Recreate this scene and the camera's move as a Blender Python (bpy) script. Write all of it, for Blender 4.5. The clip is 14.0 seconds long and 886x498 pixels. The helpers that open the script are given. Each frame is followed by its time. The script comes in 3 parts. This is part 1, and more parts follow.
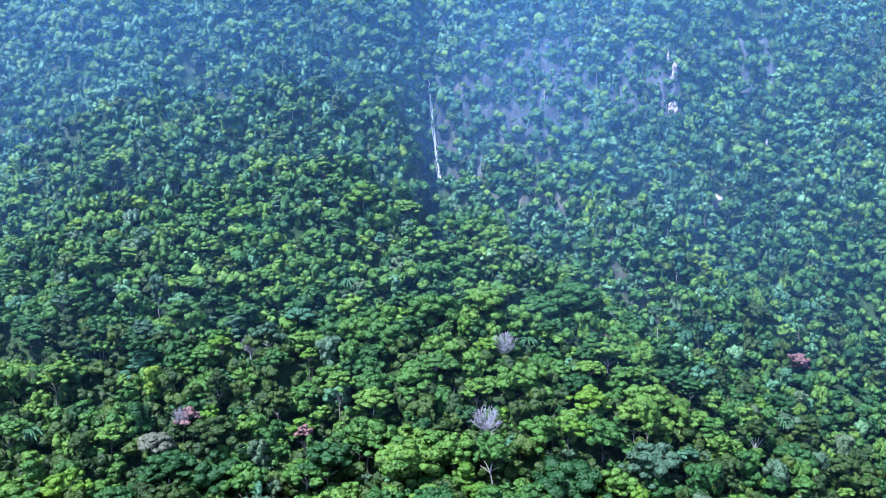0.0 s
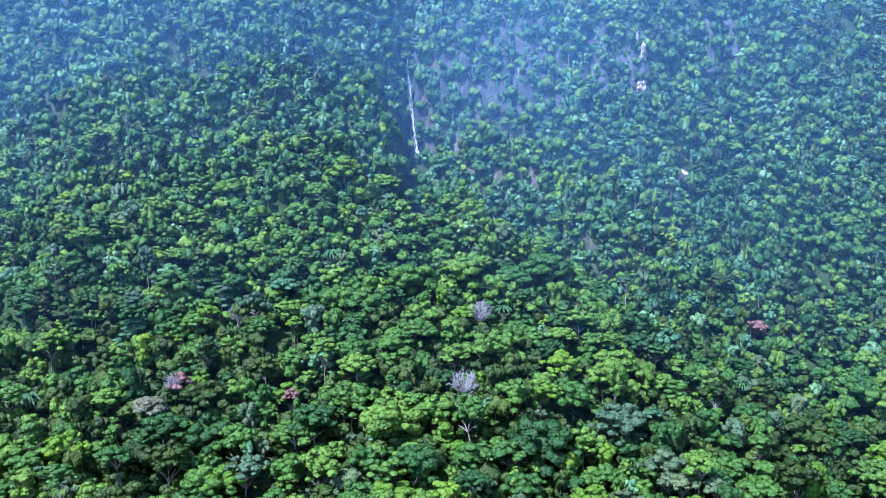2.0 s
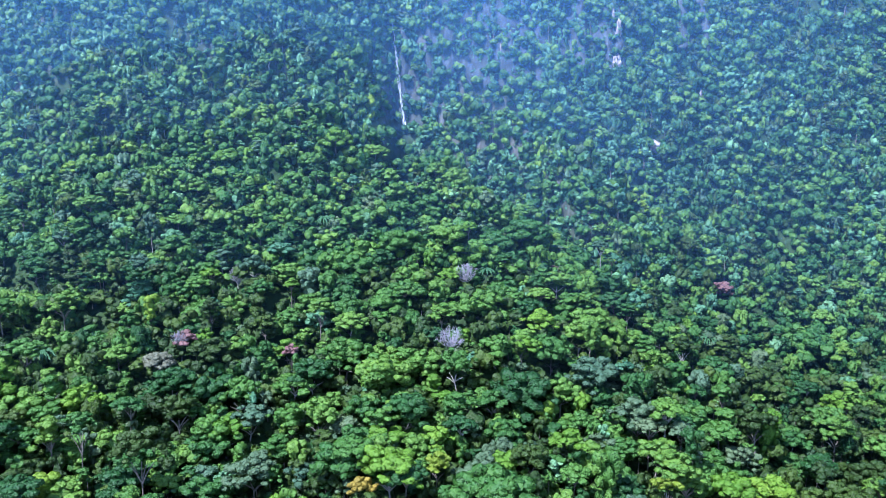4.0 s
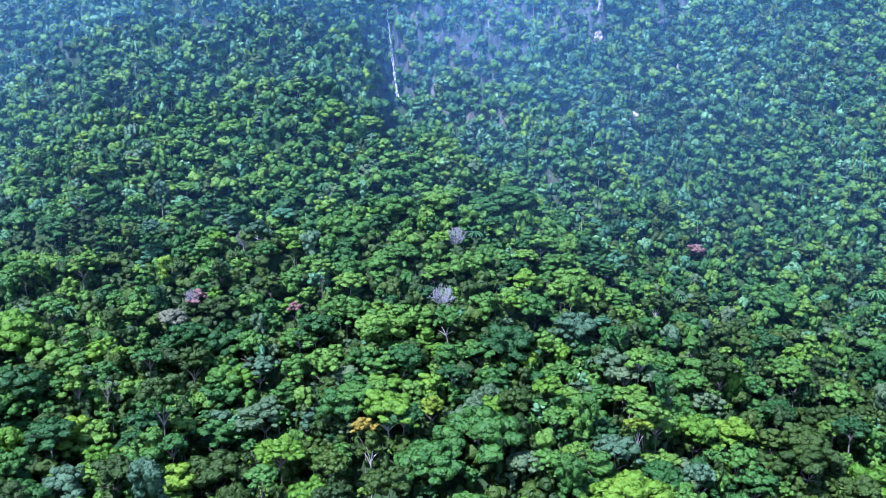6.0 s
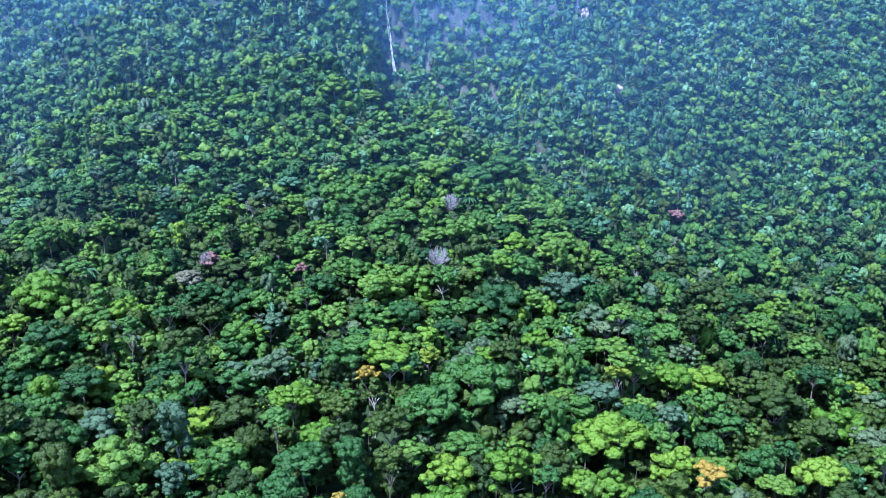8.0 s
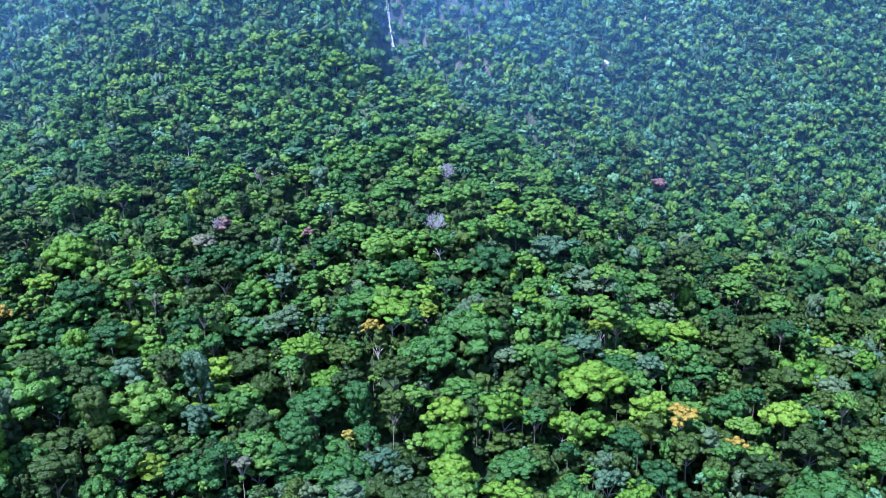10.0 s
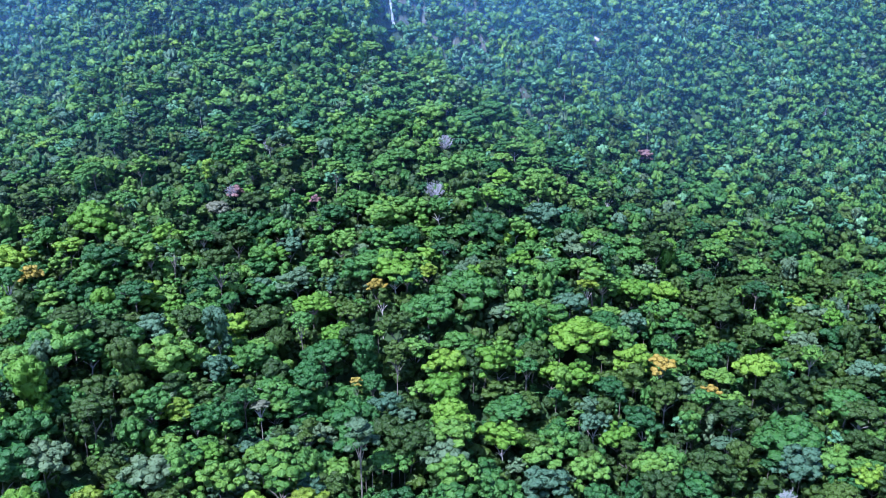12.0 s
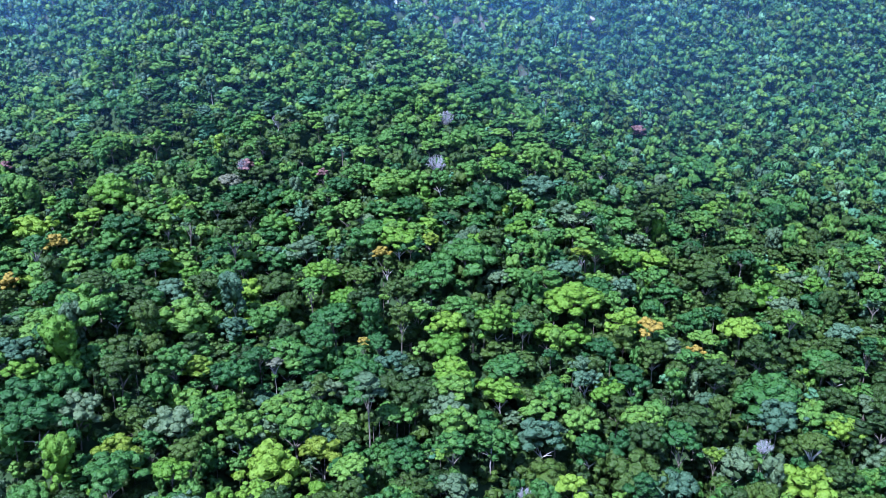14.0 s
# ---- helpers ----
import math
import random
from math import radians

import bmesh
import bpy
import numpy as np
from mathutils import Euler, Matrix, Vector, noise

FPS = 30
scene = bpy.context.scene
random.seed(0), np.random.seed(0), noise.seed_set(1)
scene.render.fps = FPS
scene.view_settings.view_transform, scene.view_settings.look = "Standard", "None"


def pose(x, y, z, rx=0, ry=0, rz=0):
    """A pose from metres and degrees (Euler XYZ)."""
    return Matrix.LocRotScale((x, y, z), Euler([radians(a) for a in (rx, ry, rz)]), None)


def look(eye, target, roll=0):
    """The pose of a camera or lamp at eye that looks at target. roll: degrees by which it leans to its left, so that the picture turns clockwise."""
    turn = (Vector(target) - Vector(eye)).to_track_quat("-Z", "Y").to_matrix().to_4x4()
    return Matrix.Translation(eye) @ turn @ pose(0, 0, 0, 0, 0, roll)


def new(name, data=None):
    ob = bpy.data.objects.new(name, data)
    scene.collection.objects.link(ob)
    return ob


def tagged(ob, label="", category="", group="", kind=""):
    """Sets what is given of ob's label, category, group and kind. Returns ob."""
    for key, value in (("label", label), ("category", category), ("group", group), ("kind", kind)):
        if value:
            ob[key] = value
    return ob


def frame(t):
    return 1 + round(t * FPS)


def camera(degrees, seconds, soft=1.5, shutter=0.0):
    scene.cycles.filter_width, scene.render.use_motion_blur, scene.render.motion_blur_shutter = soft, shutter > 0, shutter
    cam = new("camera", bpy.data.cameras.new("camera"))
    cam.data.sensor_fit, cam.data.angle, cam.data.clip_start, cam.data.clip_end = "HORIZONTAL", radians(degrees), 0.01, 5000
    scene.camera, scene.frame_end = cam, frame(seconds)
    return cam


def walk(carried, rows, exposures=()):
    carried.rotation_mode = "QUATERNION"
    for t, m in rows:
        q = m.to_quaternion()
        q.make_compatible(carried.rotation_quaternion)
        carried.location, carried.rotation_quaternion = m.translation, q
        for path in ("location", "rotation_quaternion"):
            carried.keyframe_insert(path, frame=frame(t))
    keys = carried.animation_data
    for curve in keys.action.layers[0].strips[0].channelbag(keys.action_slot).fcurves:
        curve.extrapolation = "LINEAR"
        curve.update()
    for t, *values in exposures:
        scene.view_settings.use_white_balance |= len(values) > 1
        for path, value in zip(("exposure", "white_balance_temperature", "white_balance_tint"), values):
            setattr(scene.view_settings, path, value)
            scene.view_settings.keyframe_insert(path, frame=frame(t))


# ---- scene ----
cam = camera(52.0, 14.0, soft=0.75)
PATH = [
    (0, (0.00, 0.00, 0.00), (0.00, 98.77, -15.64), -0.39),
    (0.5, (-0.36, -2.21, 0.46), (0.49, 96.47, -15.72), -0.30),
    (1, (-0.94, -4.81, 0.90), (0.74, 93.73, -16.05), -0.21),
    (1.5, (-1.52, -7.80, 1.25), (0.92, 90.58, -16.50), -0.17),
    (2, (-1.96, -11.30, 1.56), (1.09, 86.92, -16.97), -0.12),
    (2.5, (-2.44, -15.33, 1.98), (1.19, 82.72, -17.36), -0.09),
    (3, (-3.00, -19.60, 2.54), (1.15, 78.25, -17.64), -0.05),
    (5.5, (-6.86, -42.99, 6.06), (-0.46, 53.80, -18.27), 0.14),
    (6, (-7.07, -48.24, 6.84), (-0.54, 48.33, -18.31), 0.13),
    (6.5, (-7.45, -53.33, 7.58), (-0.75, 43.03, -18.33), 0.11),
    (7, (-7.90, -58.41, 8.26), (-1.07, 37.74, -18.36), 0.05),
    (7.5, (-8.38, -63.43, 8.83), (-1.42, 32.51, -18.49), 0.02),
    (8, (-8.84, -68.76, 9.36), (-1.77, 26.99, -18.60), -0.01),
    (10.5, (-12.58, -95.45, 13.18), (-4.65, -0.82, -18.15), 0.08),
    (11, (-13.31, -100.92, 13.96), (-5.27, -6.51, -18.01), 0.11),
    (11.5, (-13.88, -106.05, 14.79), (-5.78, -11.86, -17.80), 0.11),
    (12, (-14.50, -111.02, 15.76), (-6.34, -17.06, -17.48), 0.10),
    (12.5, (-15.08, -115.66, 16.62), (-6.92, -21.92, -17.22), 0.12),
    (13, (-15.57, -119.87, 17.19), (-7.40, -26.31, -17.17), 0.12),
    (13.5, (-16.04, -123.79, 17.74), (-7.89, -30.42, -17.14), 0.12),
    (14, (-16.53, -127.64, 18.30), (-8.39, -34.47, -17.10), 0.09),
]
walk(cam, [(t, look(eye, target, roll)) for t, eye, target, roll in PATH],
     exposures=[(0.0, 1.70, 5200, 31), (7.0, 1.66, 5050, 31), (14.0, 1.62, 4950, 31)])

# ---- light ----
SUN_ELEVATION, SUN_AZIMUTH = 59.0, -132.0   # degrees; azimuth from +y (into the hill) towards +x
world = bpy.data.worlds.new("sky")
scene.world = world
world.use_nodes = True
wn = world.node_tree
sky = wn.nodes.new("ShaderNodeTexSky")
sky.sky_type = "NISHITA"
sky.sun_disc = False
sky.sun_elevation = radians(SUN_ELEVATION)
sky.sun_rotation = radians(SUN_AZIMUTH)
sky.air_density, sky.dust_density, sky.ozone_density = 1.3, 0.6, 2.0
wn.nodes["Background"].inputs["Strength"].default_value = 0.11
wn.links.new(sky.outputs[0], wn.nodes["Background"].inputs[0])

sun_data = bpy.data.lights.new("sun", "SUN")
sun_data.energy, sun_data.angle, sun_data.color = 4.9, radians(0.53), (1.0, 0.955, 0.87)
sun = new("sun", sun_data)
ce, se = math.cos(radians(SUN_ELEVATION)), math.sin(radians(SUN_ELEVATION))
sun_from = Vector((ce * math.sin(radians(SUN_AZIMUTH)), ce * math.cos(radians(SUN_AZIMUTH)), se))
sun.matrix_basis = look(sun_from * 300, (0, 0, 0))


# ---- materials ----
def node_material(name):
    m = bpy.data.materials.new(name)
    m.use_nodes = True
    return m, m.node_tree.nodes, m.node_tree.links, m.node_tree.nodes["Principled BSDF"]


def ramp(nodes, stops):
    r = nodes.new("ShaderNodeValToRGB")
    els = r.color_ramp.elements
    while len(els) < len(stops):
        els.new(0.5)
    for el, (p, c) in zip(els, stops):
        el.position, el.color = p, (*c, 1)
    return r


def maths(nodes, links, op, a, b):
    n = nodes.new("ShaderNodeMath")
    n.operation = op
    for k, v in enumerate((a, b)):
        if isinstance(v, (int, float)):
            n.inputs[k].default_value = v
        elif v is not None:
            links.new(v, n.inputs[k])
    return n.outputs[0]


def leaf_material(name, stops, rough=0.5, glow_through=0.2, sheen=0.28):
    """Foliage: one tone a tree, small changes leaf by leaf, and mottling inside the crown."""
    m, nodes, links, bsdf = node_material(name)
    tone = nodes.new("ShaderNodeAttribute")
    tone.attribute_name = "tone"
    info = nodes.new("ShaderNodeObjectInfo")
    geo = nodes.new("ShaderNodeNewGeometry")
    mottle = nodes.new("ShaderNodeTexNoise")
    mottle.inputs["Scale"].default_value = 0.35
    mottle.inputs["Detail"].default_value = 3
    links.new(geo.outputs["Position"], mottle.inputs["Vector"])
    t = maths(nodes, links, "FRACT", maths(nodes, links, "ADD", tone.outputs["Fac"], info.outputs["Random"]), None)
    t = maths(nodes, links, "ADD", t, maths(nodes, links, "MULTIPLY", maths(nodes, links, "SUBTRACT", geo.outputs["Random Per Island"], 0.5), 0.22))
    t = maths(nodes, links, "ADD", t, maths(nodes, links, "MULTIPLY", maths(nodes, links, "SUBTRACT", mottle.outputs["Fac"], 0.5), 0.5))
    col = ramp(nodes, stops)
    links.new(t, col.inputs[0])
    links.new(col.outputs[0], bsdf.inputs["Base Color"])
    bsdf.inputs["Roughness"].default_value = rough
    bsdf.inputs["Specular IOR Level"].default_value = sheen
    grain = nodes.new("ShaderNodeTexNoise")
    grain.inputs["Scale"].default_value = 1.7
    grain.inputs["Detail"].default_value = 3
    links.new(geo.outputs["Position"], grain.inputs["Vector"])
    relief = nodes.new("ShaderNodeBump")
    relief.inputs["Strength"].default_value = 0.9
    relief.inputs["Distance"].default_value = 0.7
    links.new(grain.outputs["Fac"], relief.inputs["Height"])
    links.new(relief.outputs[0], bsdf.inputs["Normal"])
    through_leaf = nodes.new("ShaderNodeBsdfTranslucent")
    warm = nodes.new("ShaderNodeMix")
    warm.data_type, warm.blend_type = "RGBA", "MULTIPLY"
    warm.inputs[0].default_value = 1.0
    links.new(col.outputs[0], warm.inputs[6])
    warm.inputs[7].default_value = (1.1, 1.25, 0.4, 1)
    links.new(warm.outputs[2], through_leaf.inputs["Color"])
    mix = nodes.new("ShaderNodeMixShader")
    mix.inputs[0].default_value = glow_through
    links.new(bsdf.outputs[0], mix.inputs[1])
    links.new(through_leaf.outputs[0], mix.inputs[2])
    links.new(mix.outputs[0], nodes["Material Output"].inputs["Surface"])
    return m


LEAF = {
    "mid": leaf_material("leaf_mid_green", [(0.0, (0.013, 0.057, 0.012)), (0.35, (0.023, 0.087, 0.015)), (0.7, (0.045, 0.126, 0.017)), (1.0, (0.090, 0.184, 0.019))]),
    "dark": leaf_material("leaf_dark_green", [(0.0, (0.014, 0.039, 0.006)), (0.5, (0.026, 0.058, 0.007)), (1.0, (0.043, 0.084, 0.008))]),
    "fresh": leaf_material("leaf_fresh_green", [(0.0, (0.037, 0.116, 0.018)), (0.5, (0.062, 0.159, 0.022)), (1.0, (0.102, 0.208, 0.026))], glow_through=0.26),
    "lime": leaf_material("leaf_lime_green", [(0.0, (0.064, 0.164, 0.012)), (0.5, (0.100, 0.212, 0.015)), (1.0, (0.145, 0.251, 0.019))], glow_through=0.3),
    "yellow": leaf_material("leaf_yellow_green", [(0.0, (0.081, 0.162, 0.010)), (1.0, (0.136, 0.204, 0.014))], glow_through=0.28),
    "orange": leaf_material("leaf_orange_blossom", [(0.0, (0.178, 0.162, 0.018)), (1.0, (0.272, 0.191, 0.026))]),
    "pink": leaf_material("leaf_red_flush", [(0.0, (0.12, 0.075, 0.062)), (1.0, (0.21, 0.115, 0.105))]),
    "tan": leaf_material("leaf_dry_tan", [(0.0, (0.085, 0.105, 0.060)), (1.0, (0.135, 0.145, 0.090))]),
    "silver": leaf_material("leaf_silver_green", [(0.0, (0.034, 0.085, 0.041)), (1.0, (0.064, 0.128, 0.062))], rough=0.55, glow_through=0.2),
    "olive": leaf_material("leaf_grey_olive", [(0.0, (0.043, 0.093, 0.041)), (1.0, (0.085, 0.136, 0.056))], rough=0.55, glow_through=0.2),
    # paler and bluer than mid: distance haze put into the upper-slope leaf colour
    "slope": leaf_material("leaf_hazed_green", [(0.0, (0.039, 0.121, 0.057)), (0.4, (0.063, 0.170, 0.075)), (0.75, (0.094, 0.222, 0.094)), (1.0, (0.131, 0.268, 0.111))]),
    "palm": leaf_material("leaf_palm_green", [(0.0, (0.03, 0.09, 0.035)), (0.5, (0.045, 0.125, 0.045)), (1.0, (0.065, 0.17, 0.045))], rough=0.55, glow_through=0.22, sheen=0.25),
}


def bark_material(name, a, b):
    m, nodes, links, bsdf = node_material(name)
    geo = nodes.new("ShaderNodeNewGeometry")
    n = nodes.new("ShaderNodeTexNoise")
    n.inputs["Scale"].default_value = 1.3
    n.inputs["Detail"].default_value = 5
    links.new(geo.outputs["Position"], n.inputs["Vector"])
    col = ramp(nodes, [(0.3, a), (0.7, b)])
    links.new(n.outputs["Fac"], col.inputs[0])
    links.new(col.outputs[0], bsdf.inputs["Base Color"])
    bsdf.inputs["Roughness"].default_value = 0.85
    bsdf.inputs["Specular IOR Level"].default_value = 0.12
    return m


BARK = bark_material("bark_grey_brown", (0.075, 0.065, 0.05), (0.19, 0.175, 0.145))
BARK_PALE = bark_material("bark_pale", (0.20, 0.19, 0.165), (0.34, 0.325, 0.29))
BARK_DEAD = bark_material("bare_twigs_grey", (0.15, 0.155, 0.16), (0.29, 0.29, 0.30))


def ground_material():
    """Leaf litter and low growth on the gentle ground, streaked rock where it is steep."""
    m, nodes, links, bsdf = node_material("forest_ground")
    geo = nodes.new("ShaderNodeNewGeometry")
    split = nodes.new("ShaderNodeSeparateXYZ")
    links.new(geo.outputs["Normal"], split.inputs[0])
    fine = nodes.new("ShaderNodeTexNoise")
    fine.inputs["Scale"].default_value = 0.5
    fine.inputs["Detail"].default_value = 8
    links.new(geo.outputs["Position"], fine.inputs["Vector"])
    green = ramp(nodes, [(0.3, (0.014, 0.026, 0.010)), (0.55, (0.022, 0.046, 0.016)), (0.75, (0.040, 0.052, 0.024))])
    links.new(fine.outputs["Fac"], green.inputs[0])
    stretch = nodes.new("ShaderNodeMapping")
    stretch.inputs["Scale"].default_value = (0.45, 0.45, 0.05)
    links.new(geo.outputs["Position"], stretch.inputs[0])
    streak = nodes.new("ShaderNodeTexNoise")
    streak.inputs["Scale"].default_value = 1.0
    streak.inputs["Detail"].default_value = 9
    links.new(stretch.outputs[0], streak.inputs["Vector"])
    rock = ramp(nodes, [(0.3, (0.03, 0.035, 0.03)), (0.5, (0.08, 0.075, 0.07)), (0.68, (0.17, 0.16, 0.15)), (0.8, (0.03, 0.055, 0.022))])
    links.new(streak.outputs["Fac"], rock.inputs[0])
    steep = ramp(nodes, [(0.22, (1, 1, 1)), (0.42, (0, 0, 0))])
    links.new(split.outputs["Z"], steep.inputs[0])
    mix = nodes.new("ShaderNodeMix")
    mix.data_type = "RGBA"
    links.new(steep.outputs[0], mix.inputs[0])
    links.new(green.outputs[0], mix.inputs[6])
    links.new(rock.outputs[0], mix.inputs[7])
    links.new(mix.outputs[2], bsdf.inputs["Base Color"])
    bsdf.inputs["Roughness"].default_value = 0.9
    bsdf.inputs["Specular IOR Level"].default_value = 0.06
    bump = nodes.new("ShaderNodeBump")
    bump.inputs["Strength"].default_value = 0.7
    bump.inputs["Distance"].default_value = 0.8
    links.new(streak.outputs["Fac"], bump.inputs["Height"])
    links.new(bump.outputs[0], bsdf.inputs["Normal"])
    return m


def rock_material(name, lo, hi):
    m, nodes, links, bsdf = node_material(name)
    geo = nodes.new("ShaderNodeNewGeometry")
    stretch = nodes.new("ShaderNodeMapping")
    stretch.inputs["Scale"].default_value = (0.8, 0.8, 0.12)
    links.new(geo.outputs["Position"], stretch.inputs[0])
    n = nodes.new("ShaderNodeTexNoise")
    n.inputs["Scale"].default_value = 1.0
    n.inputs["Detail"].default_value = 9
    links.new(stretch.outputs[0], n.inputs["Vector"])
    col = ramp(nodes, [(0.28, lo), (0.5, tuple((a + b) / 2 for a, b in zip(lo, hi))), (0.68, hi), (0.8, (0.06, 0.09, 0.04))])
    links.new(n.outputs["Fac"], col.inputs[0])
    links.new(col.outputs[0], bsdf.inputs["Base Color"])
    bsdf.inputs["Roughness"].default_value = 0.85
    bsdf.inputs["Specular IOR Level"].default_value = 0.12
    bump = nodes.new("ShaderNodeBump")
    bump.inputs["Strength"].default_value = 0.8
    bump.inputs["Distance"].default_value = 0.6
    links.new(n.outputs["Fac"], bump.inputs["Height"])
    links.new(bump.outputs[0], bsdf.inputs["Normal"])
    return m


# ---- the lie of the land ----
# Height of the forest roof along eight strips that run up the hill.
STEPS = np.array([-40.0, 40, 80, 115, 150, 190, 220, 245, 265, 282, 296, 330, 400])
STRIPS = np.array([-160.0, -100, -45, 0, 60, 110, 160, 220])
ROOF = np.array([
    (-135, -108, -92, -88, -86, -78, -72, -64, -56, -32, 10, 75, 140),
    (-135, -108, -92, -87, -88, -78, -66, -46, -31, 2, 35, 85, 150),
    (-138, -112, -107, -102, -95, -83, -68, -53, -32, -6, 28, 85, 150),
    (-140, -116, -108, -100, -87, -77, -66, -52, -37, -26, -6, 72, 150),
    (-142, -124, -117, -109, -95, -85, -71, -62, -44, -19, 8, 76, 150),
    (-145, -126, -118, -114, -109, -100, -90, -80, -66, -42, -14, 52, 140),
    (-148, -130, -125, -120, -110, -105, -96, -90, -72, -50, -26, 40, 135),
    (-150, -132, -126, -121, -112, -106, -100, -97, -88, -66, -36, 32, 125),
])


def gully_line(x):
    """How far up the hill the gully runs that parts the spur from the rock wall."""
    return np.interp(x, [-8, 10, 75, 150, 230], [300, 285, 250, 208, 175])


def roof(x, y):
    """Height of the forest roof: smooth between the strips, with a gully to the right of the spur."""
    x, y = np.asarray(x, float), np.asarray(y, float)
    cx = np.clip(x, STRIPS[0], STRIPS[-1])
    k = np.clip(np.searchsorted(STRIPS, cx) - 1, 0, len(STRIPS) - 2)
    u = (cx - STRIPS[k]) / (STRIPS[k + 1] - STRIPS[k])
    u = u * u * (3 - 2 * u)
    cols = np.stack([np.interp(y, STEPS, row) for row in ROOF])
    z = np.take_along_axis(cols, k[None], 0)[0] * (1 - u) + np.take_along_axis(cols, k[None] + 1, 0)[0] * u
    z = z + np.where(y > 400, (y - 400) * 0.18, 0) + np.where(y < -40, (y + 40) * 0.02, 0)
    behind = y - gully_line(x)
    beside = np.clip((x + 15) / 25, 0, 1)
    z = z - np.interp(x, [45, 75, 115], [20.0, 14.0, 6.0]) * np.exp(-((behind - 2) / 10.5) ** 2) * beside + 1.5 * np.exp(-((behind + 24) / 12.0) ** 2) * beside
    z = z - 13.0 * np.exp(-((x + 3.5) / 5.5) ** 2) * np.clip((y - 258) / 20, 0, 1)
    return z + 2.3 * np.sin(x * 0.19 + 2.1 * np.sin(y * 0.083)) * np.sin(y * 0.16 + 1.7 * np.sin(x * 0.067))


def canopy_depth(x, y):
    """How far the ground lies under the forest roof."""
    return np.interp(y, [30, 110, 170, 205, 245, 280, 320], [16.5, 15.0, 12.5, 9.5, 7.0, 4.6, 4.8])


def ground_height(x, y):
    x, y = np.asarray(x, float), np.asarray(y, float)
    bumps = 1.6 * np.sin(x * 0.071 + 1.3 * np.sin(y * 0.043)) + 1.2 * np.sin(y * 0.093 + x * 0.051) + 0.7 * np.sin(x * 0.23 + y * 0.19)
    flutes = np.where(y > 262, 1.0, 0.0) * (1.4 * np.sin(x * 0.42 + 2.0 * np.sin(x * 0.11)) + 0.9 * np.sin(x * 0.93 + 0.5))
    return roof(x, y) - canopy_depth(x, y) + bumps * 0.7 + flutes
import collections


# ---- mesh tools ----
def mesh_from(name, verts, polys, material, tone=None, smooth=False, normals=None):
    """A mesh from arrays: polys is a list of index arrays, each (n, 3) or (n, 4)."""
    me = bpy.data.meshes.new(name)
    verts = np.asarray(verts, np.float32)
    me.vertices.add(len(verts))
    me.vertices.foreach_set("co", verts.ravel())
    polys = [np.asarray(p, np.int32) for p in polys if len(p)]
    sizes = np.concatenate([np.full(len(p), p.shape[1], np.int32) for p in polys])
    loops = np.concatenate([p.ravel() for p in polys])
    me.loops.add(len(loops))
    me.loops.foreach_set("vertex_index", loops)
    me.polygons.add(len(sizes))
    me.polygons.foreach_set("loop_start", np.concatenate([[0], np.cumsum(sizes)[:-1]]).astype(np.int32))
    me.polygons.foreach_set("use_smooth", np.full(len(sizes), smooth))
    if tone is not None:
        a = me.attributes.new("tone", "FLOAT", "POINT")
        a.data.foreach_set("value", np.asarray(tone, np.float32))
    me.update(calc_edges=True)
    if normals is not None:
        me.polygons.foreach_set("use_smooth", np.full(len(sizes), True))
        me.normals_split_custom_set_from_vertices(normals)
    if material:
        me.materials.append(material)
    return me


class Heap:
    """Gathers vertices, triangles and quads of one mesh."""

    def __init__(self):
        self.v, self.t, self.q, self.tone, self.nor, self.n = [], [], [], [], [], 0

    def add(self, v, t=None, q=None, tone=None, normal=None):
        v = np.asarray(v, float)
        self.v.append(v)
        if t is not None and len(t):
            self.t.append(np.asarray(t) + self.n)
        if q is not None and len(q):
            self.q.append(np.asarray(q) + self.n)
        if tone is not None:
            self.tone.append(np.full(len(v), tone))
        if normal is not None:
            self.nor.append(np.asarray(normal, float))
        self.n += len(v)

    def arrays(self):
        return (np.concatenate(self.v), np.concatenate(self.t) if self.t else np.zeros((0, 3), int),
                np.concatenate(self.q) if self.q else np.zeros((0, 4), int))

    def parts(self):
        return (*self.arrays(), np.concatenate(self.nor))

    def mesh(self, name, material, smooth=False):
        v, t, q = self.arrays()
        normals = np.concatenate(self.nor) if self.nor else None
        return mesh_from(name, v, [t, q], material, np.concatenate(self.tone) if self.tone else None, smooth, normals if normals is not None and len(normals) == len(v) else None)


def placed(v, a, stretch=(1, 1, 1)):
    """Points or directions turned by a about z after a stretch."""
    x, y, z = v[:, 0] * stretch[0], v[:, 1] * stretch[1], v[:, 2] * stretch[2]
    return np.stack([x * math.cos(a) - y * math.sin(a), x * math.sin(a) + y * math.cos(a), z], 1)


def unit(a):
    return a / np.maximum(np.linalg.norm(a, axis=-1, keepdims=True), 1e-9)


def tube(heap, path, radii, sides=5, tone=None):
    """A round tapering tube along a path, closed at its end by the last ring drawn small."""
    path = np.asarray(path, float)
    way = unit(np.gradient(path, axis=0))
    side = unit(np.cross(way, (0.31, 0.9, 0.22)))
    other = np.cross(way, side)
    ang = np.arange(sides) * 2 * np.pi / sides
    ring = (path[:, None] + np.asarray(radii)[:, None, None] * (np.cos(ang)[None, :, None] * side[:, None] + np.sin(ang)[None, :, None] * other[:, None])).reshape(-1, 3)
    q = []
    for k in range(len(path) - 1):
        for s in range(sides):
            q.append((k * sides + s, k * sides + (s + 1) % sides, (k + 1) * sides + (s + 1) % sides, (k + 1) * sides + s))
    heap.add(ring, q=q, tone=tone)


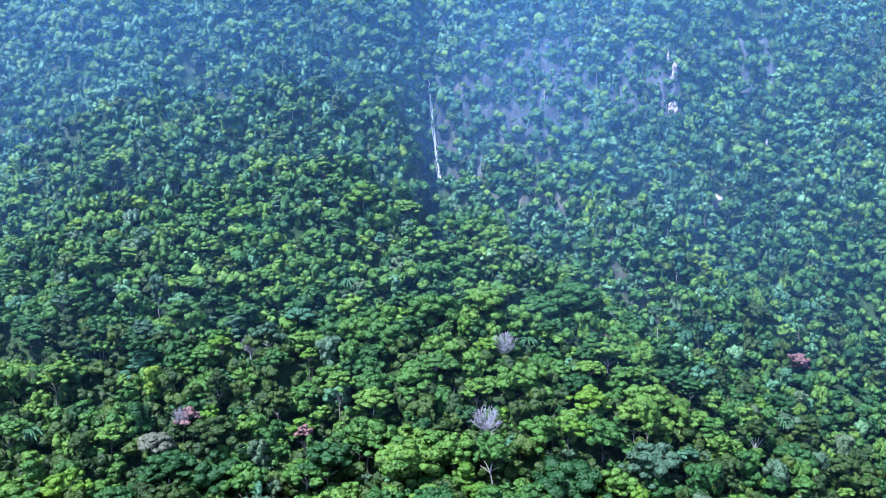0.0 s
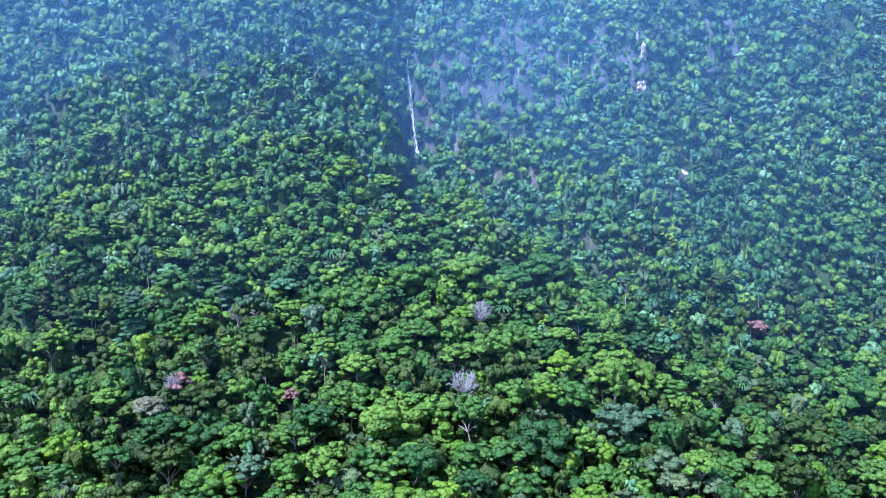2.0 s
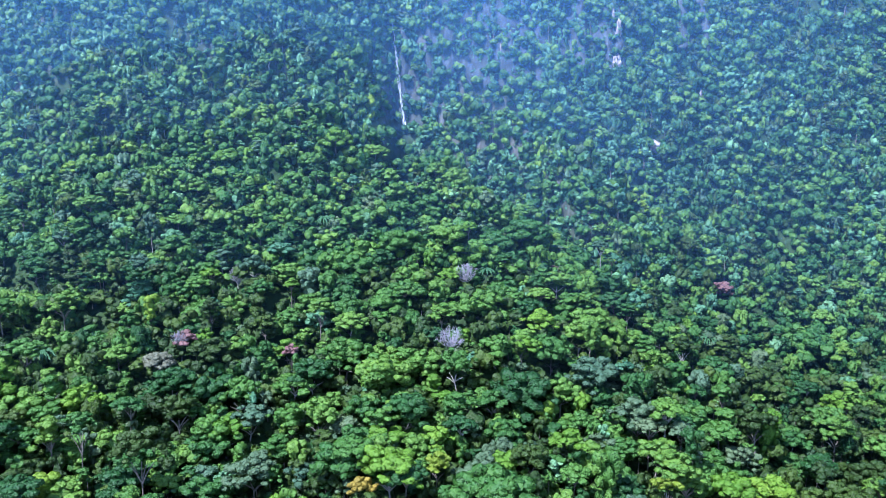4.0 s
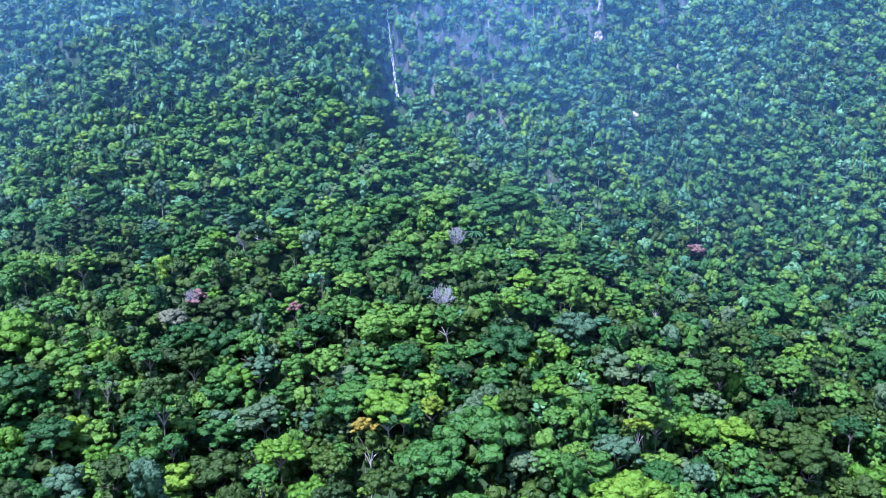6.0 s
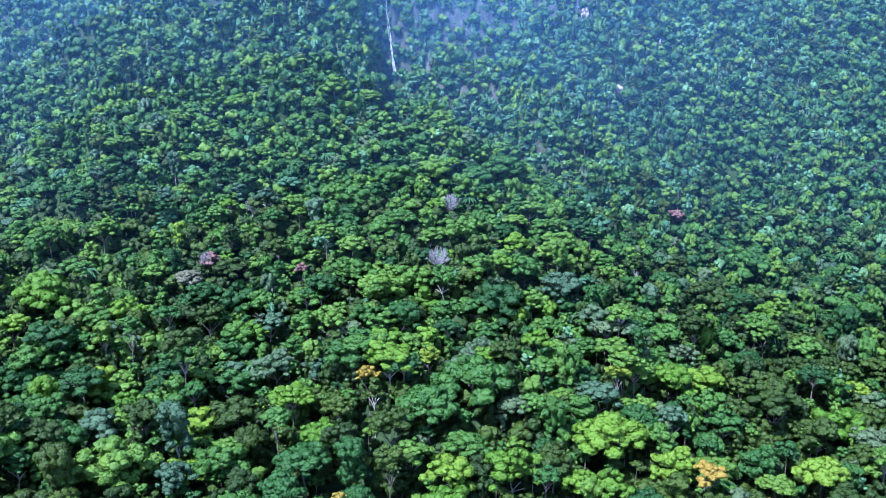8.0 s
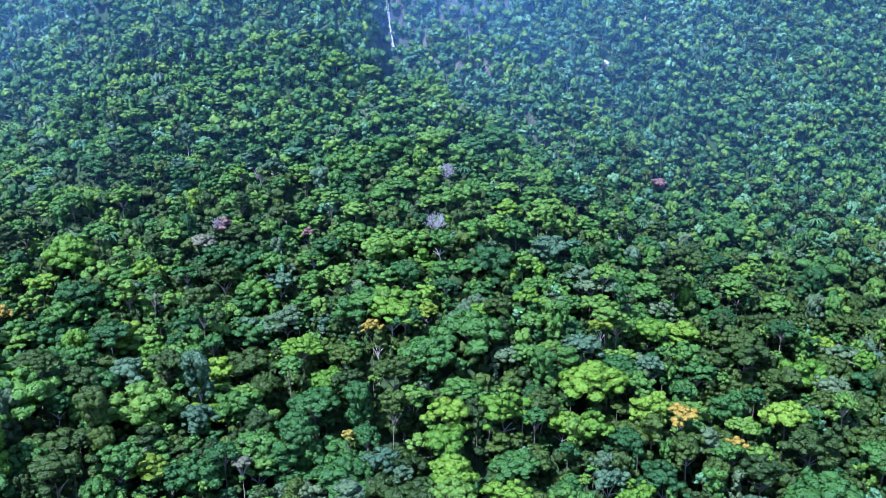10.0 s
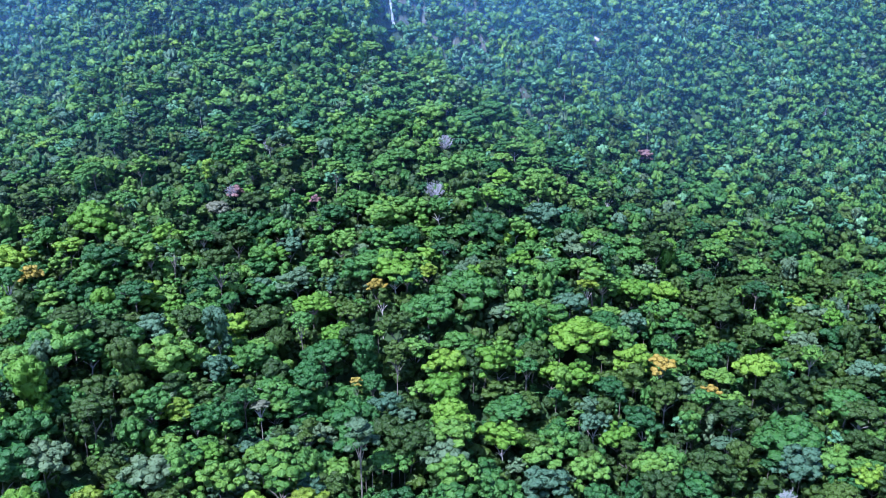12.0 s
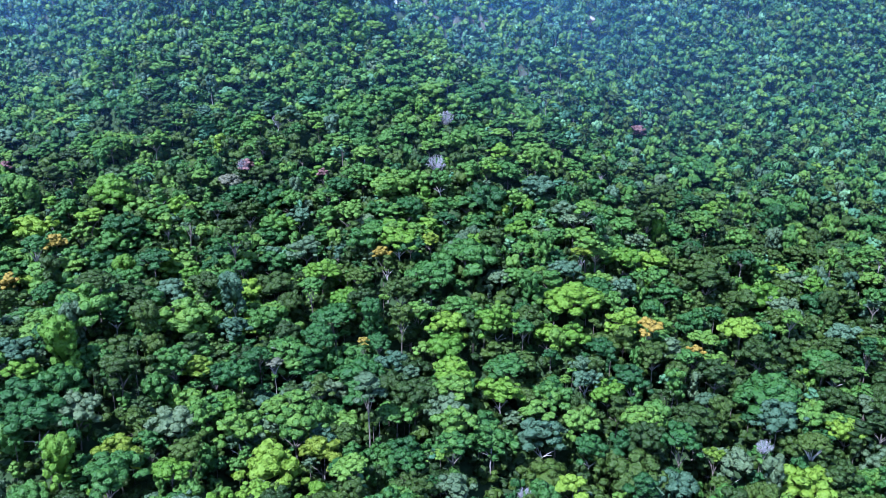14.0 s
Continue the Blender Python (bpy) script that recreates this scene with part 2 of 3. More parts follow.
OCTA = np.array([(1, 0, 0), (0, 1, 0), (-1, 0, 0), (0, -1, 0), (0, 0, 1), (0, 0, -1)], float)
OCTA_T = np.array([(0, 1, 4), (1, 2, 4), (2, 3, 4), (3, 0, 4), (1, 0, 5), (2, 1, 5), (3, 2, 5), (0, 3, 5)])


def round_form(level):
    """Points and triangles of a round form, without the faces that look straight down."""
    bm = bmesh.new()
    bmesh.ops.create_icosphere(bm, subdivisions=level, radius=1.0)
    v = np.array([p.co for p in bm.verts])
    t = np.array([[p.index for p in f.verts] for f in bm.faces])
    bm.free()
    return v, t[v[t].mean(1)[:, 2] > -0.72]


FORM = {1: round_form(1), 2: round_form(2)}


def leafage(heap, rng, c, r, squash, count, size, form=2, hang=0.0, ragged=0.28, rough=0.10):
    """Each lobe is an uneven rounded clump; separate leaf sprays stand out of the clumps and fray their outline."""
    base, tri = FORM[form]
    n = len(c)
    turn = rng.uniform(0, 6.28, n)
    ca, sa = np.cos(turn)[:, None], np.sin(turn)[:, None]
    o = np.stack([ca * base[:, 0] - sa * base[:, 1], sa * base[:, 0] + ca * base[:, 1], np.repeat(base[None, :, 2], n, 0)], 2)
    swell = 1 + rng.normal(0, rough, (n, len(base))) + 0.10 * np.sin(3 * np.arctan2(o[:, :, 1], o[:, :, 0]) + turn[:, None] * 2) * (1 - np.abs(o[:, :, 2]))
    v = c[:, None] + o * (r[:, None] * swell * 0.93)[:, :, None] * (1, 1, squash)
    nor = unit(unit(o / (1, 1, squash)) + rng.normal(0, 0.38, o.shape))
    heap.add(v.reshape(-1, 3), t=(np.arange(n)[:, None, None] * len(base) + tri[None]).reshape(-1, 3), normal=nor.reshape(-1, 3))
    if not count:
        return
    pick = rng.choice(n, count * 2, p=r**2 / (r**2).sum())
    z = rng.uniform(-0.35, 1.0, count * 2)
    a = rng.uniform(0, 2 * np.pi, count * 2)
    d = np.stack([np.sqrt(1 - z * z) * np.cos(a), np.sqrt(1 - z * z) * np.sin(a), z], 1)
    p = c[pick] + d * (r[pick] * rng.uniform(0.92, 1.10, count * 2))[:, None] * (1, 1, squash)
    off = (p[:, None] - c[None]) / (1, 1, squash)
    buried = (np.linalg.norm(off, axis=2) < 0.88 * r[None]).any(1)
    keep = np.where(~buried)[0][:count]
    p, d = p[keep], d[keep]
    nn = unit(d * 0.95 + (0, 0, 0.25) + rng.normal(0, ragged, p.shape))
    t = unit(np.cross(nn, rng.normal(0, 1, p.shape)))
    if hang:
        t = unit(t * (1 - hang) + np.array((0, 0, -1.0)) * hang + d * 0.3)
        nn = unit(nn - t * (nn * t).sum(1, keepdims=True))
    b = np.cross(nn, t)
    soft = unit(d * 0.85 + nn * 0.25)
    s = (size * rng.uniform(0.6, 1.3, len(p)))[:, None]
    long, thin = (1.5, 0.62) if hang else (1.0, 1.0)
    k = np.arange(len(p))[:, None]
    w = np.stack([p - t * s * 0.55 * long + b * s * 0.4 * thin, p - t * s * 0.35 * long - b * s * 0.5 * thin, p + t * s * 0.75 * long - nn * s * 0.15], 1)
    heap.add(w.reshape(-1, 3), t=k * 3 + np.arange(3), normal=np.repeat(soft, 3, 0))


# ---- crowns: each has radius 1 and its foot at z = 0 ----
def lobes_round(rng, n):
    """A dome of boughs; each bough is a flat, drooping spray of small clumps."""
    m = 8
    k = np.arange(m)
    z = 1 - (k + 0.4) / m * 1.25
    a = k * 2.39996 + rng.normal(0, 0.4, m)
    rad = np.sqrt(np.clip(1 - z * z, 0, 1)) * rng.uniform(0.48, 0.74, m)
    bough = np.stack([rad * np.cos(a), rad * np.sin(a), 0.86 + 0.64 * z * rng.uniform(0.85, 1.05, m)], 1)
    which = np.arange(n) % m
    off = rng.normal(0, 0.25, (n, 2))
    dist = np.hypot(off[:, 0], off[:, 1])
    c = bough[which] + np.stack([off[:, 0], off[:, 1], 0.04 - 0.8 * np.minimum(dist, 0.6)**2 + rng.normal(0, 0.05, n)], 1)
    return c, rng.uniform(0.11, 0.25, n), 0.6


def lobes_umbrella(rng, n):
    k = np.arange(n)
    rad = np.sqrt((k + 0.5) / n) * 0.88
    a = k * 2.39996 + rng.normal(0, 0.3, n)
    lean = rng.uniform(-0.15, 0.15, 2)
    x, y = rad * np.cos(a), rad * np.sin(a) * rng.uniform(0.8, 1.0)
    c = np.stack([x, y, 0.55 - 0.62 * rad**2 + lean[0] * x + lean[1] * y + rng.normal(0, 0.07, n)], 1)
    return c, rng.uniform(0.11, 0.25, n), 0.55


def lobes_tall(rng, n):
    """A small dome on a column of hanging climbers."""
    cap = n // 3
    k = np.arange(cap)
    rad = np.sqrt((k + 0.5) / cap) * 0.62
    a = k * 2.39996 + rng.normal(0, 0.3, cap)
    dome = np.stack([rad * np.cos(a), rad * np.sin(a), 2.35 - 0.9 * rad**2 + rng.normal(0, 0.06, cap)], 1)
    m = n - cap
    strand = rng.uniform(0, 6.28, 6)[np.arange(m) % 6]
    out = rng.uniform(0.28, 0.55, 6)[np.arange(m) % 6]
    side = np.stack([out * np.cos(strand), out * np.sin(strand), np.linspace(0.1, 2.0, m)], 1) + rng.normal(0, 0.07, (m, 3))
    return np.concatenate([dome, side]), np.concatenate([rng.uniform(0.17, 0.3, cap), rng.uniform(0.13, 0.24, m)]), 1.15


def lobes_tiers(rng, n):
    tier = rng.integers(0, 4, n)
    rad = rng.uniform(0.1, 0.9, n) * (1 - 0.17 * tier)
    a = rng.uniform(0, 6.28, n)
    c = np.stack([rad * np.cos(a), rad * np.sin(a), 0.1 + tier * 0.32 + rng.normal(0, 0.04, n) - 0.12 * rad], 1)
    return c, rng.uniform(0.12, 0.25, n), 0.45


def palm_fronds(heap, rng, n=22, segs=9, wide=0.1):
    """Arching feather fronds round one head; each has two drooping sides."""
    for i in range(n):
        a = i * 2.39996 + rng.normal(0, 0.15)
        up = rng.uniform(0.15, 1.15)
        s = np.linspace(0, 1, segs + 1)
        out = s * rng.uniform(0.85, 1.1)
        h = 0.45 + up * s - (0.65 + up * 0.75) * s**2
        way, side = np.array((math.cos(a), math.sin(a), 0)), np.array((-math.sin(a), math.cos(a), 0))
        mid = out[:, None] * way + h[:, None] * np.array((0, 0, 1.0))
        w = wide * np.sin(np.clip(s * 0.92 + 0.08, 0, 1) * np.pi) ** 0.5 * np.where(np.arange(segs + 1) % 2, 1.0, 0.35) + 0.01
        l = mid + side * w[:, None] - (0, 0, 1.0) * (w[:, None] * 0.7)
        r = mid - side * w[:, None] - (0, 0, 1.0) * (w[:, None] * 0.7)
        v = np.concatenate([mid, l, r])
        m = segs + 1
        q = [(k, k + 1, m + k + 1, m + k) for k in range(segs)] + [(k, 2 * m + k, 2 * m + k + 1, k + 1) for k in range(segs)]
        heap.add(v, q=q, normal=unit(np.concatenate([np.tile((0, 0, 1.0), (m, 1)), np.tile(side * 0.5 + (0, 0, 0.8), (m, 1)), np.tile(-side * 0.5 + (0, 0, 0.8), (m, 1))])))


def bare_branches(heap, rng, n=40):
    """Leafless limbs that sweep upwards and break into many fine twigs, in a rounded crown."""
    for i in range(n):
        a, z = i * 2.39996, rng.uniform(0.0, 1.0)
        rad = math.sqrt(max(0.05, 1 - z * z)) * rng.uniform(0.6, 1.0)
        end = np.array((rad * math.cos(a), rad * math.sin(a), 0.25 + z * rng.uniform(0.8, 1.1)))
        start = np.array((0, 0, rng.uniform(-0.6, 0.0)))
        knee = start * 0.5 + end * 0.5 + rng.normal(0, 0.06, 3) + unit(np.array((end[0], end[1], 0.0))) * 0.12 - (0, 0, 0.06)
        tube(heap, [start, knee, end], [0.024, 0.014, 0.006], 4)
        for _ in range(13):
            f = rng.uniform(0.25, 1.0)
            b0 = knee * (1 - f) + end * f
            b1 = b0 + unit(rng.normal(0, 0.8, 3) + unit(end) + (0, 0, 0.5)) * rng.uniform(0.12, 0.3)
            tube(heap, [b0, (b0 + b1) / 2 + rng.normal(0, 0.02, 3), b1], [0.009, 0.008, 0.005], 3)


def limbed_trunk(rng, spread, fork=0.72, limbs=5, thick=0.05):
    """A tapered trunk of height 1 with limbs that reach out to the crown; sides in crown radii."""
    heap = Heap()
    bend = rng.normal(0, 0.06, (4, 2))
    zs = np.array([-0.15, 0.0, 0.35, fork, 0.97])
    path = np.stack([np.r_[0, 0, bend[1:4, 0]], np.r_[0, 0, bend[1:4, 1]], zs], 1)
    tube(heap, path, [thick * 1.7, thick * 1.35, thick, thick * 0.85, thick * 0.4], 7)
    for i in range(limbs):
        a = i * 6.283 / limbs + rng.normal(0, 0.3)
        foot = path[3] - (0, 0, rng.uniform(0.0, 0.08))
        end = np.array((math.cos(a) * spread, math.sin(a) * spread, rng.uniform(0.9, 0.985)))
        knee = (foot + end) / 2 + (0, 0, 0.03)
        tube(heap, [foot, knee, end], [thick * 0.6, thick * 0.42, thick * 0.2], 5)
    return heap


def crown_mesh(kind, seed, count, size, grade=2):
    """grade 2: a near crown, 1: a farther one with fewer and larger clumps, 0: the plainest."""
    rng = np.random.default_rng(seed)
    heap = Heap()
    if kind == "palm":
        palm_fronds(heap, rng, segs=(5, 5, 9)[grade])
    elif kind == "dead":
        bare_branches(heap, rng)
    else:
        make, n, hang = {"round": (lobes_round, 56, 0.0), "umbrella": (lobes_umbrella, 50, 0.0), "tall": (lobes_tall, 34, 0.42), "tiers": (lobes_tiers, 40, 0.0)}[kind]
        n = int(n * (0.34, 0.6, 1.0)[grade])
        c, r, sq = make(rng, n)
        r = r * (1.5, 1.22, 1.0)[grade]
        leafage(heap, rng, c, r, sq, count, size, (1, 2, 2)[grade], hang, 0.36, 0.2)
        mid, wide = c.mean(0), c.std(0) * 1.15
        heap.add(mid + OCTA * np.maximum(wide, 0.08) * 1.3, t=OCTA_T, normal=OCTA)
    return heap


TOP = {"round": 1.75, "umbrella": 0.75, "tall": 2.6, "tiers": 1.25, "palm": 0.75, "dead": 1.35}
CROWN, LESSER, TRUNK, NAME = {}, {}, {}, {"round": "canopy_tree", "umbrella": "umbrella_tree", "tall": "slender_tree", "tiers": "tiered_tree", "palm": "palm_tree", "dead": "bare_tree"}
SECOND = {"round": "broadleaf_tree", "umbrella": "spreading_tree", "tall": "climber_hung_tree", "tiers": "layered_tree"}
for kind, variants, count in (("round", 6, 1900), ("umbrella", 4, 1600), ("tall", 5, 1800), ("tiers", 3, 1600), ("palm", 3, 0), ("dead", 2, 0)):
    CROWN[kind] = [crown_mesh(kind, 10 + 7 * k, count, 0.085).mesh(kind + "_crown", LEAF["mid"]) for k in range(variants)]
    LESSER[kind] = CROWN[kind] if count == 0 else [crown_mesh(kind, 50 + 9 * k, count // 2, 0.098, 1).mesh(kind + "_crown_small", LEAF["mid"]) for k in range(variants)]
    TRUNK[kind] = [limbed_trunk(np.random.default_rng(90 + k), {"umbrella": 0.7, "tall": 0.15, "tiers": 0.4}.get(kind, 0.5), limbs=0 if kind == "palm" else 5, thick=0.036 if kind != "palm" else 0.03).mesh(kind + "_trunk", BARK) for k in range(2)]

# slope: green leaves tinted blue to imitate haze
COLOUR_WORDS = {"mid": "mid-green", "dark": "dark green", "fresh": "fresh green", "lime": "bright lime-green", "yellow": "yellow-green", "orange": "orange-flowering",
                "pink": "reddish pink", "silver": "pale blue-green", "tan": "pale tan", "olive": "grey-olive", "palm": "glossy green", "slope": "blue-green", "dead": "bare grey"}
SHAPE_WORDS = {"round": "rainforest tree with a rounded lumpy crown on the slope", "umbrella": "rainforest tree with a flat spreading crown on the slope",
               "tall": "slender forest tree hung with climbers on the slope", "tiers": "forest tree with layered branches on the slope",
               "palm": "palm with arching feather fronds among the trees", "dead": "leafless tree with pale branching twigs on the slope"}
tree_rng = np.random.default_rng(5)


def species(kind, colour):
    return SECOND.get(kind, NAME[kind]) if colour in ("dark", "fresh", "silver", "slope") else NAME[kind]


def plant(kind, colour, x, y, top, radius):
    """One tree: an empty at its foot, a trunk and a crown. top: height of the crown's top above the datum."""
    radius = radius * (0.85 if kind == "dead" else 1.0)
    foot = float(ground_height(x, y))
    high = max(top - foot, radius * 1.2)
    tree = new(species(kind, colour))
    tree.matrix_basis = pose(x, y, foot, 0, 0, tree_rng.uniform(0, 360))
    tagged(tree, COLOUR_WORDS[colour] + " " + SHAPE_WORDS[kind], "palm" if kind == "palm" else "tree", "forest trees")
    squat = tree_rng.uniform(0.85, 1.15)
    base = high - TOP[kind] * radius * squat
    trunk = new("trunk", TRUNK[kind][tree_rng.integers(2)])
    trunk.parent = tree
    trunk.scale = (radius, radius, max(base + 0.35 * radius, 1.0))
    shapes = CROWN[kind] if radius > 4.4 else LESSER[kind]
    crown = new("crown", shapes[tree_rng.integers(len(shapes))])
    crown.parent = tree
    crown.location = (0, 0, base)
    crown.rotation_euler = (tree_rng.normal(0, 0.06), tree_rng.normal(0, 0.06), tree_rng.uniform(0, 6.28))
    crown.scale = (radius, radius * tree_rng.uniform(0.85, 1.1), radius * squat)
    slot = crown.material_slots[0]
    slot.link = "OBJECT"
    slot.material = BARK_DEAD if kind == "dead" else LEAF[colour]
    if kind in ("dead",) or colour in ("silver",) or tree_rng.random() < 0.15:
        trunk.material_slots[0].link = "OBJECT"
        trunk.material_slots[0].material = BARK_PALE
    return tree


# ---- ground ----
def ground_sheet():
    xs = np.concatenate([[-4200, -2500, -1400, -800, -480, -340], np.arange(-264, 265, 4.0), [340, 480, 800, 1400, 2500, 4200]])
    ys = np.concatenate([[-4200, -2500, -1300, -700, -380, -200, -100, -40, 0], np.arange(24, 240, 5.0), np.arange(240, 345, 2.5), [360, 385, 420, 480, 600, 900, 1500, 2600, 4200]])
    gx, gy = np.meshgrid(xs, ys)
    v = np.stack([gx.ravel(), gy.ravel(), ground_height(gx.ravel(), gy.ravel())], 1)
    n, m = len(xs), len(ys)
    k = (np.arange(m - 1)[:, None] * n + np.arange(n - 1)).ravel()
    return mesh_from("ground", v, [np.stack([k, k + 1, k + n + 1, k + n], 1)], ground_material(), smooth=True)


tagged(new("ground", ground_sheet()), "steep forest floor with leaf litter and streaked rock", "ground", kind="structure")

# ---- trees that stand out, by colour and shape: x, y, top of the crown, radius ----
LANDMARKS = {
    ("lime", "round"): [(6, 120, -95, 6.0), (6, 112, -98, 6.5), (19, 94, -104, 5.7), (22, 124, -96, 6.8), (38, 123, -102, 5.4), (46, 122, -102, 5.6), (-42, 66, -105, 8.0), (-45, 54, -107, 5.2), (-30, 56, -110, 4.3), (-24, 136, -93, 5.5), (121, 157, -105, 9.0), (83, 165, -95, 6.2), (95, 62, -117, 8.4), (33, 61, -114, 4.4), (-106, 86, -89, 4.6), (-128, 172, -78, 7.6), (36, 215, -68, 5.0)],
    ("lime", "umbrella"): [(6, 100, -101, 6.4), (-107, 192, -71, 9.6), (49, 136, -95, 10.0), (-32, 150, -90, 6.5), (104, 132, -107, 7.4), (-58, 231, -59, 3.3), (-35, 228, -62, 2.9), (-59, 266, -28, 5.0), (-24, 273, -22, 6.8)],
    ("yellow", "round"): [(-30, 71, -106, 5.4), (-78, 65, -100, 6.2), (-65, 101, -98, 4.8), (75, 75, -118, 3.0), (55, 154, -89, 3.0), (4, 158, -84, 3.0), (3, 300, -2, 2.4), (-65, 281, -6, 1.6), (-103, 282, 2, 1.7)],
    ("mid", "round"): [(-20, 102, -100, 9.2), (14, 75, -107, 5.9), (34, 97, -108, 6.1), (60, 105, -108, 6.4), (50, 78, -114, 4.2), (26, 192, -76, 8.9), (-9, 65, -108, 5.2), (-36, 89, -103, 4.0), (126, 238, -82, 8.5), (-8, 192, -72, 8.2), (-18, 203, -71, 7.4), (-70, 126, -90, 8.5), (-98, 71, -91, 7.5), (-103, 103, -86, 5.3), (156, 221, -93, 10.6), (156, 210, -102, 9.3), (83, 147, -100, 4.8), (53, 118, -105, 5.2), (-49, 162, -90, 5.7), (52, 253, -58, 4.8), (124, 229, -92, 6.6)],
    ("mid", "umbrella"): [(15, 149, -83, 10.7), (3, 139, -87, 8.1), (101, 101, -112, 10.1), (126, 117, -113, 7.2), (-28, 127, -95, 6.9), (37, 251, -51, 8.3), (-86, 153, -85, 6.4), (172, 272, -63, 6.5), (59, 225, -66, 5.1), (-2, 222, -61, 6.4), (26, 246, -52, 7.0)],
    ("dark", "round"): [(52, 70, -115, 8.9), (-47, 148, -92, 7.5), (74, 88, -112, 6.8), (87, 108, -109, 6.0), (108, 123, -109, 8.1), (128, 113, -113, 6.2), (-83, 92, -91, 5.9), (-19, 133, -92, 5.3), (-54, 206, -71, 6.4)],
    ("silver", "round"): [(28, 79, -109, 7.2), (97, 88, -112, 6.6), (60, 64, -117, 6.9), (-41, 184, -82, 5.0), (-78, 138, -89, 6.3), (-11, 105, -100, 4.0), (142, 134, -111, 5.7), (49, 151, -92, 5.7), (-58, 123, -96, 5.1)],
    ("olive", "round"): [(-68, 77, -99, 6.8), (2, 57, -110, 4.8), (-6, 98, -102, 2.7), (-44, 78, -105, 3.1), (79, 73, -117, 6.4), (-90, 75, -93, 6.2), (-38, 166, -87, 5.8), (46, 110, -107, 3.4)],
    ("fresh", "round"): [(-17, 253, -44, 5.9), (-3, 263, -38, 6.6), (6, 258, -41, 6.0), (15, 266, -36, 5.6), (-3, 242, -49, 6.9), (11, 247, -48, 7.0), (24, 244, -52, 7.0), (0, 231, -57, 6.8), (18, 222, -63, 7.4), (-7, 221, -63, 6.6), (51, 218, -68, 6.7), (-23, 237, -54, 5.9), (-36, 234, -58, 5.6), (38, 208, -72, 6.5), (22, 204, -71, 6.4)],
    ("fresh", "umbrella"): [(-57, 266, -29, 4.2), (-46, 283, -0, 4.9), (-31, 266, -29, 5.0), (-37, 260, -35, 4.1), (-71, 248, -46, 4.7), (-49, 252, -44, 4.5), (9, 269, -33, 5.1), (24, 265, -41, 4.2), (38, 266, -47, 5.0), (-97, 249, -40, 5.2), (-67, 259, -36, 4.7), (-11, 276, -28, 5.2), (58, 281, -19, 4.9)],
    ("orange", "round"): [(-12, 149, -85, 3.3), (70, 124, -102, 4.1), (83, 116, -108, 3.0), (-19, 111, -99, 1.8), (-118, 159, -81, 4.2), (-125, 136, -85, 3.6)],
    ("pink", "round"): [(102, 255, -71, 4.7), (-61, 210, -71, 3.2), (-33, 205, -74, 2.3), (-153, 217, -72, 3.0), (44, 242, -62, 1.2)],
    ("tan", "umbrella"): [(-67, 201, -74, 5.2), (-44, 104, -101, 2.6)],
    ("dead", "dead"): [(10, 206, -70, 4.9), (16, 233, -59, 4.6), (20, 57, -115, 2.8), (88, 74, -116, 3.0), (40, 245, -59, 3.1), (-51, 233, -59, 3.3), (-63, 209, -71, 3.4)],
}
taken = []
for (colour, kind), places in LANDMARKS.items():
    for x, y, top, radius in places:
        plant(kind, colour, x, y, top, radius)
        taken.append((x, y, radius))
taken = np.array(taken)

# ---- the forest between them, row by row up the hill ----
rng = np.random.default_rng(11)


def in_valley_view(x, y):
    """The stretch of hillside that lies open towards the valley."""
    return -38 - (y + 128) * 0.39 < x < 8 + (y + 128) * 0.63


BARE = [(31, 297, 16, 19), (14, 303, 10, 11), (58, 299, 9, 11), (73, 297, 5, 9), (87, 285, 4, 5), (193, 282, 3, 5), (-4, 295, 6.0, 19), (-1, 283, 3.5, 12)]  # x, y, half-widths across and up: open rock


# shaded openings in the forest: x, y, radius
PITS = [(-114, 234, 5.2), (-58, 260, 4.5), (-14, 229, 4.0), (123, 270, 5.6), (117, 247, 4.8), (-45, 239, 3.8), (-116, 279, 5.2), (-83, 289, 5.3), (-106, 230, 3.7), (88, 250, 4.8), (60, 201, 3.3), (12, 224, 2.9), (58, 289, 4.4), (-97, 54, 7.1), (11, 64, 7.1), (116, 126, 7.3), (122, 191, 6.5), (-35, 189, 4.1), (-53, 91, 3.8), (112, 75, 6.9), (-11, 123, 3.4), (-88, 224, 6.6), (-119, 236, 5.5), (127, 270, 7.7), (33, 134, 4.5), (13, 104, 5.0), (14, 91, 4.5), (20, 71, 7.0), (38, 70, 5.5), (-2, 84, 4.5), (-21, 84, 4.0), (29, 106, 4.5), (68, 96, 5.0), (92, 112, 5.5), (110, 104, 5.5), (84, 134, 4.5), (132, 148, 6.0), (140, 172, 6.0), (-78, 101, 4.6), (59, 128, 4.5)]


def spots(y0, y1, spacing):
    """Places in columns up the hill, evenly spread over the sloping ground."""
    for lo, hi in ((y0, 225.0), (225.0, y1)):
        wide = spacing(lo * 0.4 + hi * 0.6)
        for n, x in enumerate(np.arange(-250, 310, wide * 0.9)):
            y = lo + rng.uniform(0, wide)
            while y < hi:
                s = spacing(y)
                rise = float(roof_slope(x, y))
                px, py = x + rng.uniform(-0.45, 0.45) * s, y + rng.uniform(-0.3, 0.3) * s / math.hypot(1, rise)
                if in_valley_view(px, py):
                    yield px, py, s
                y += s / math.hypot(1, rise)


def roof_slope(x, y):
    return (roof(x, y + 2.5) - roof(x, y - 2.5)) / 5


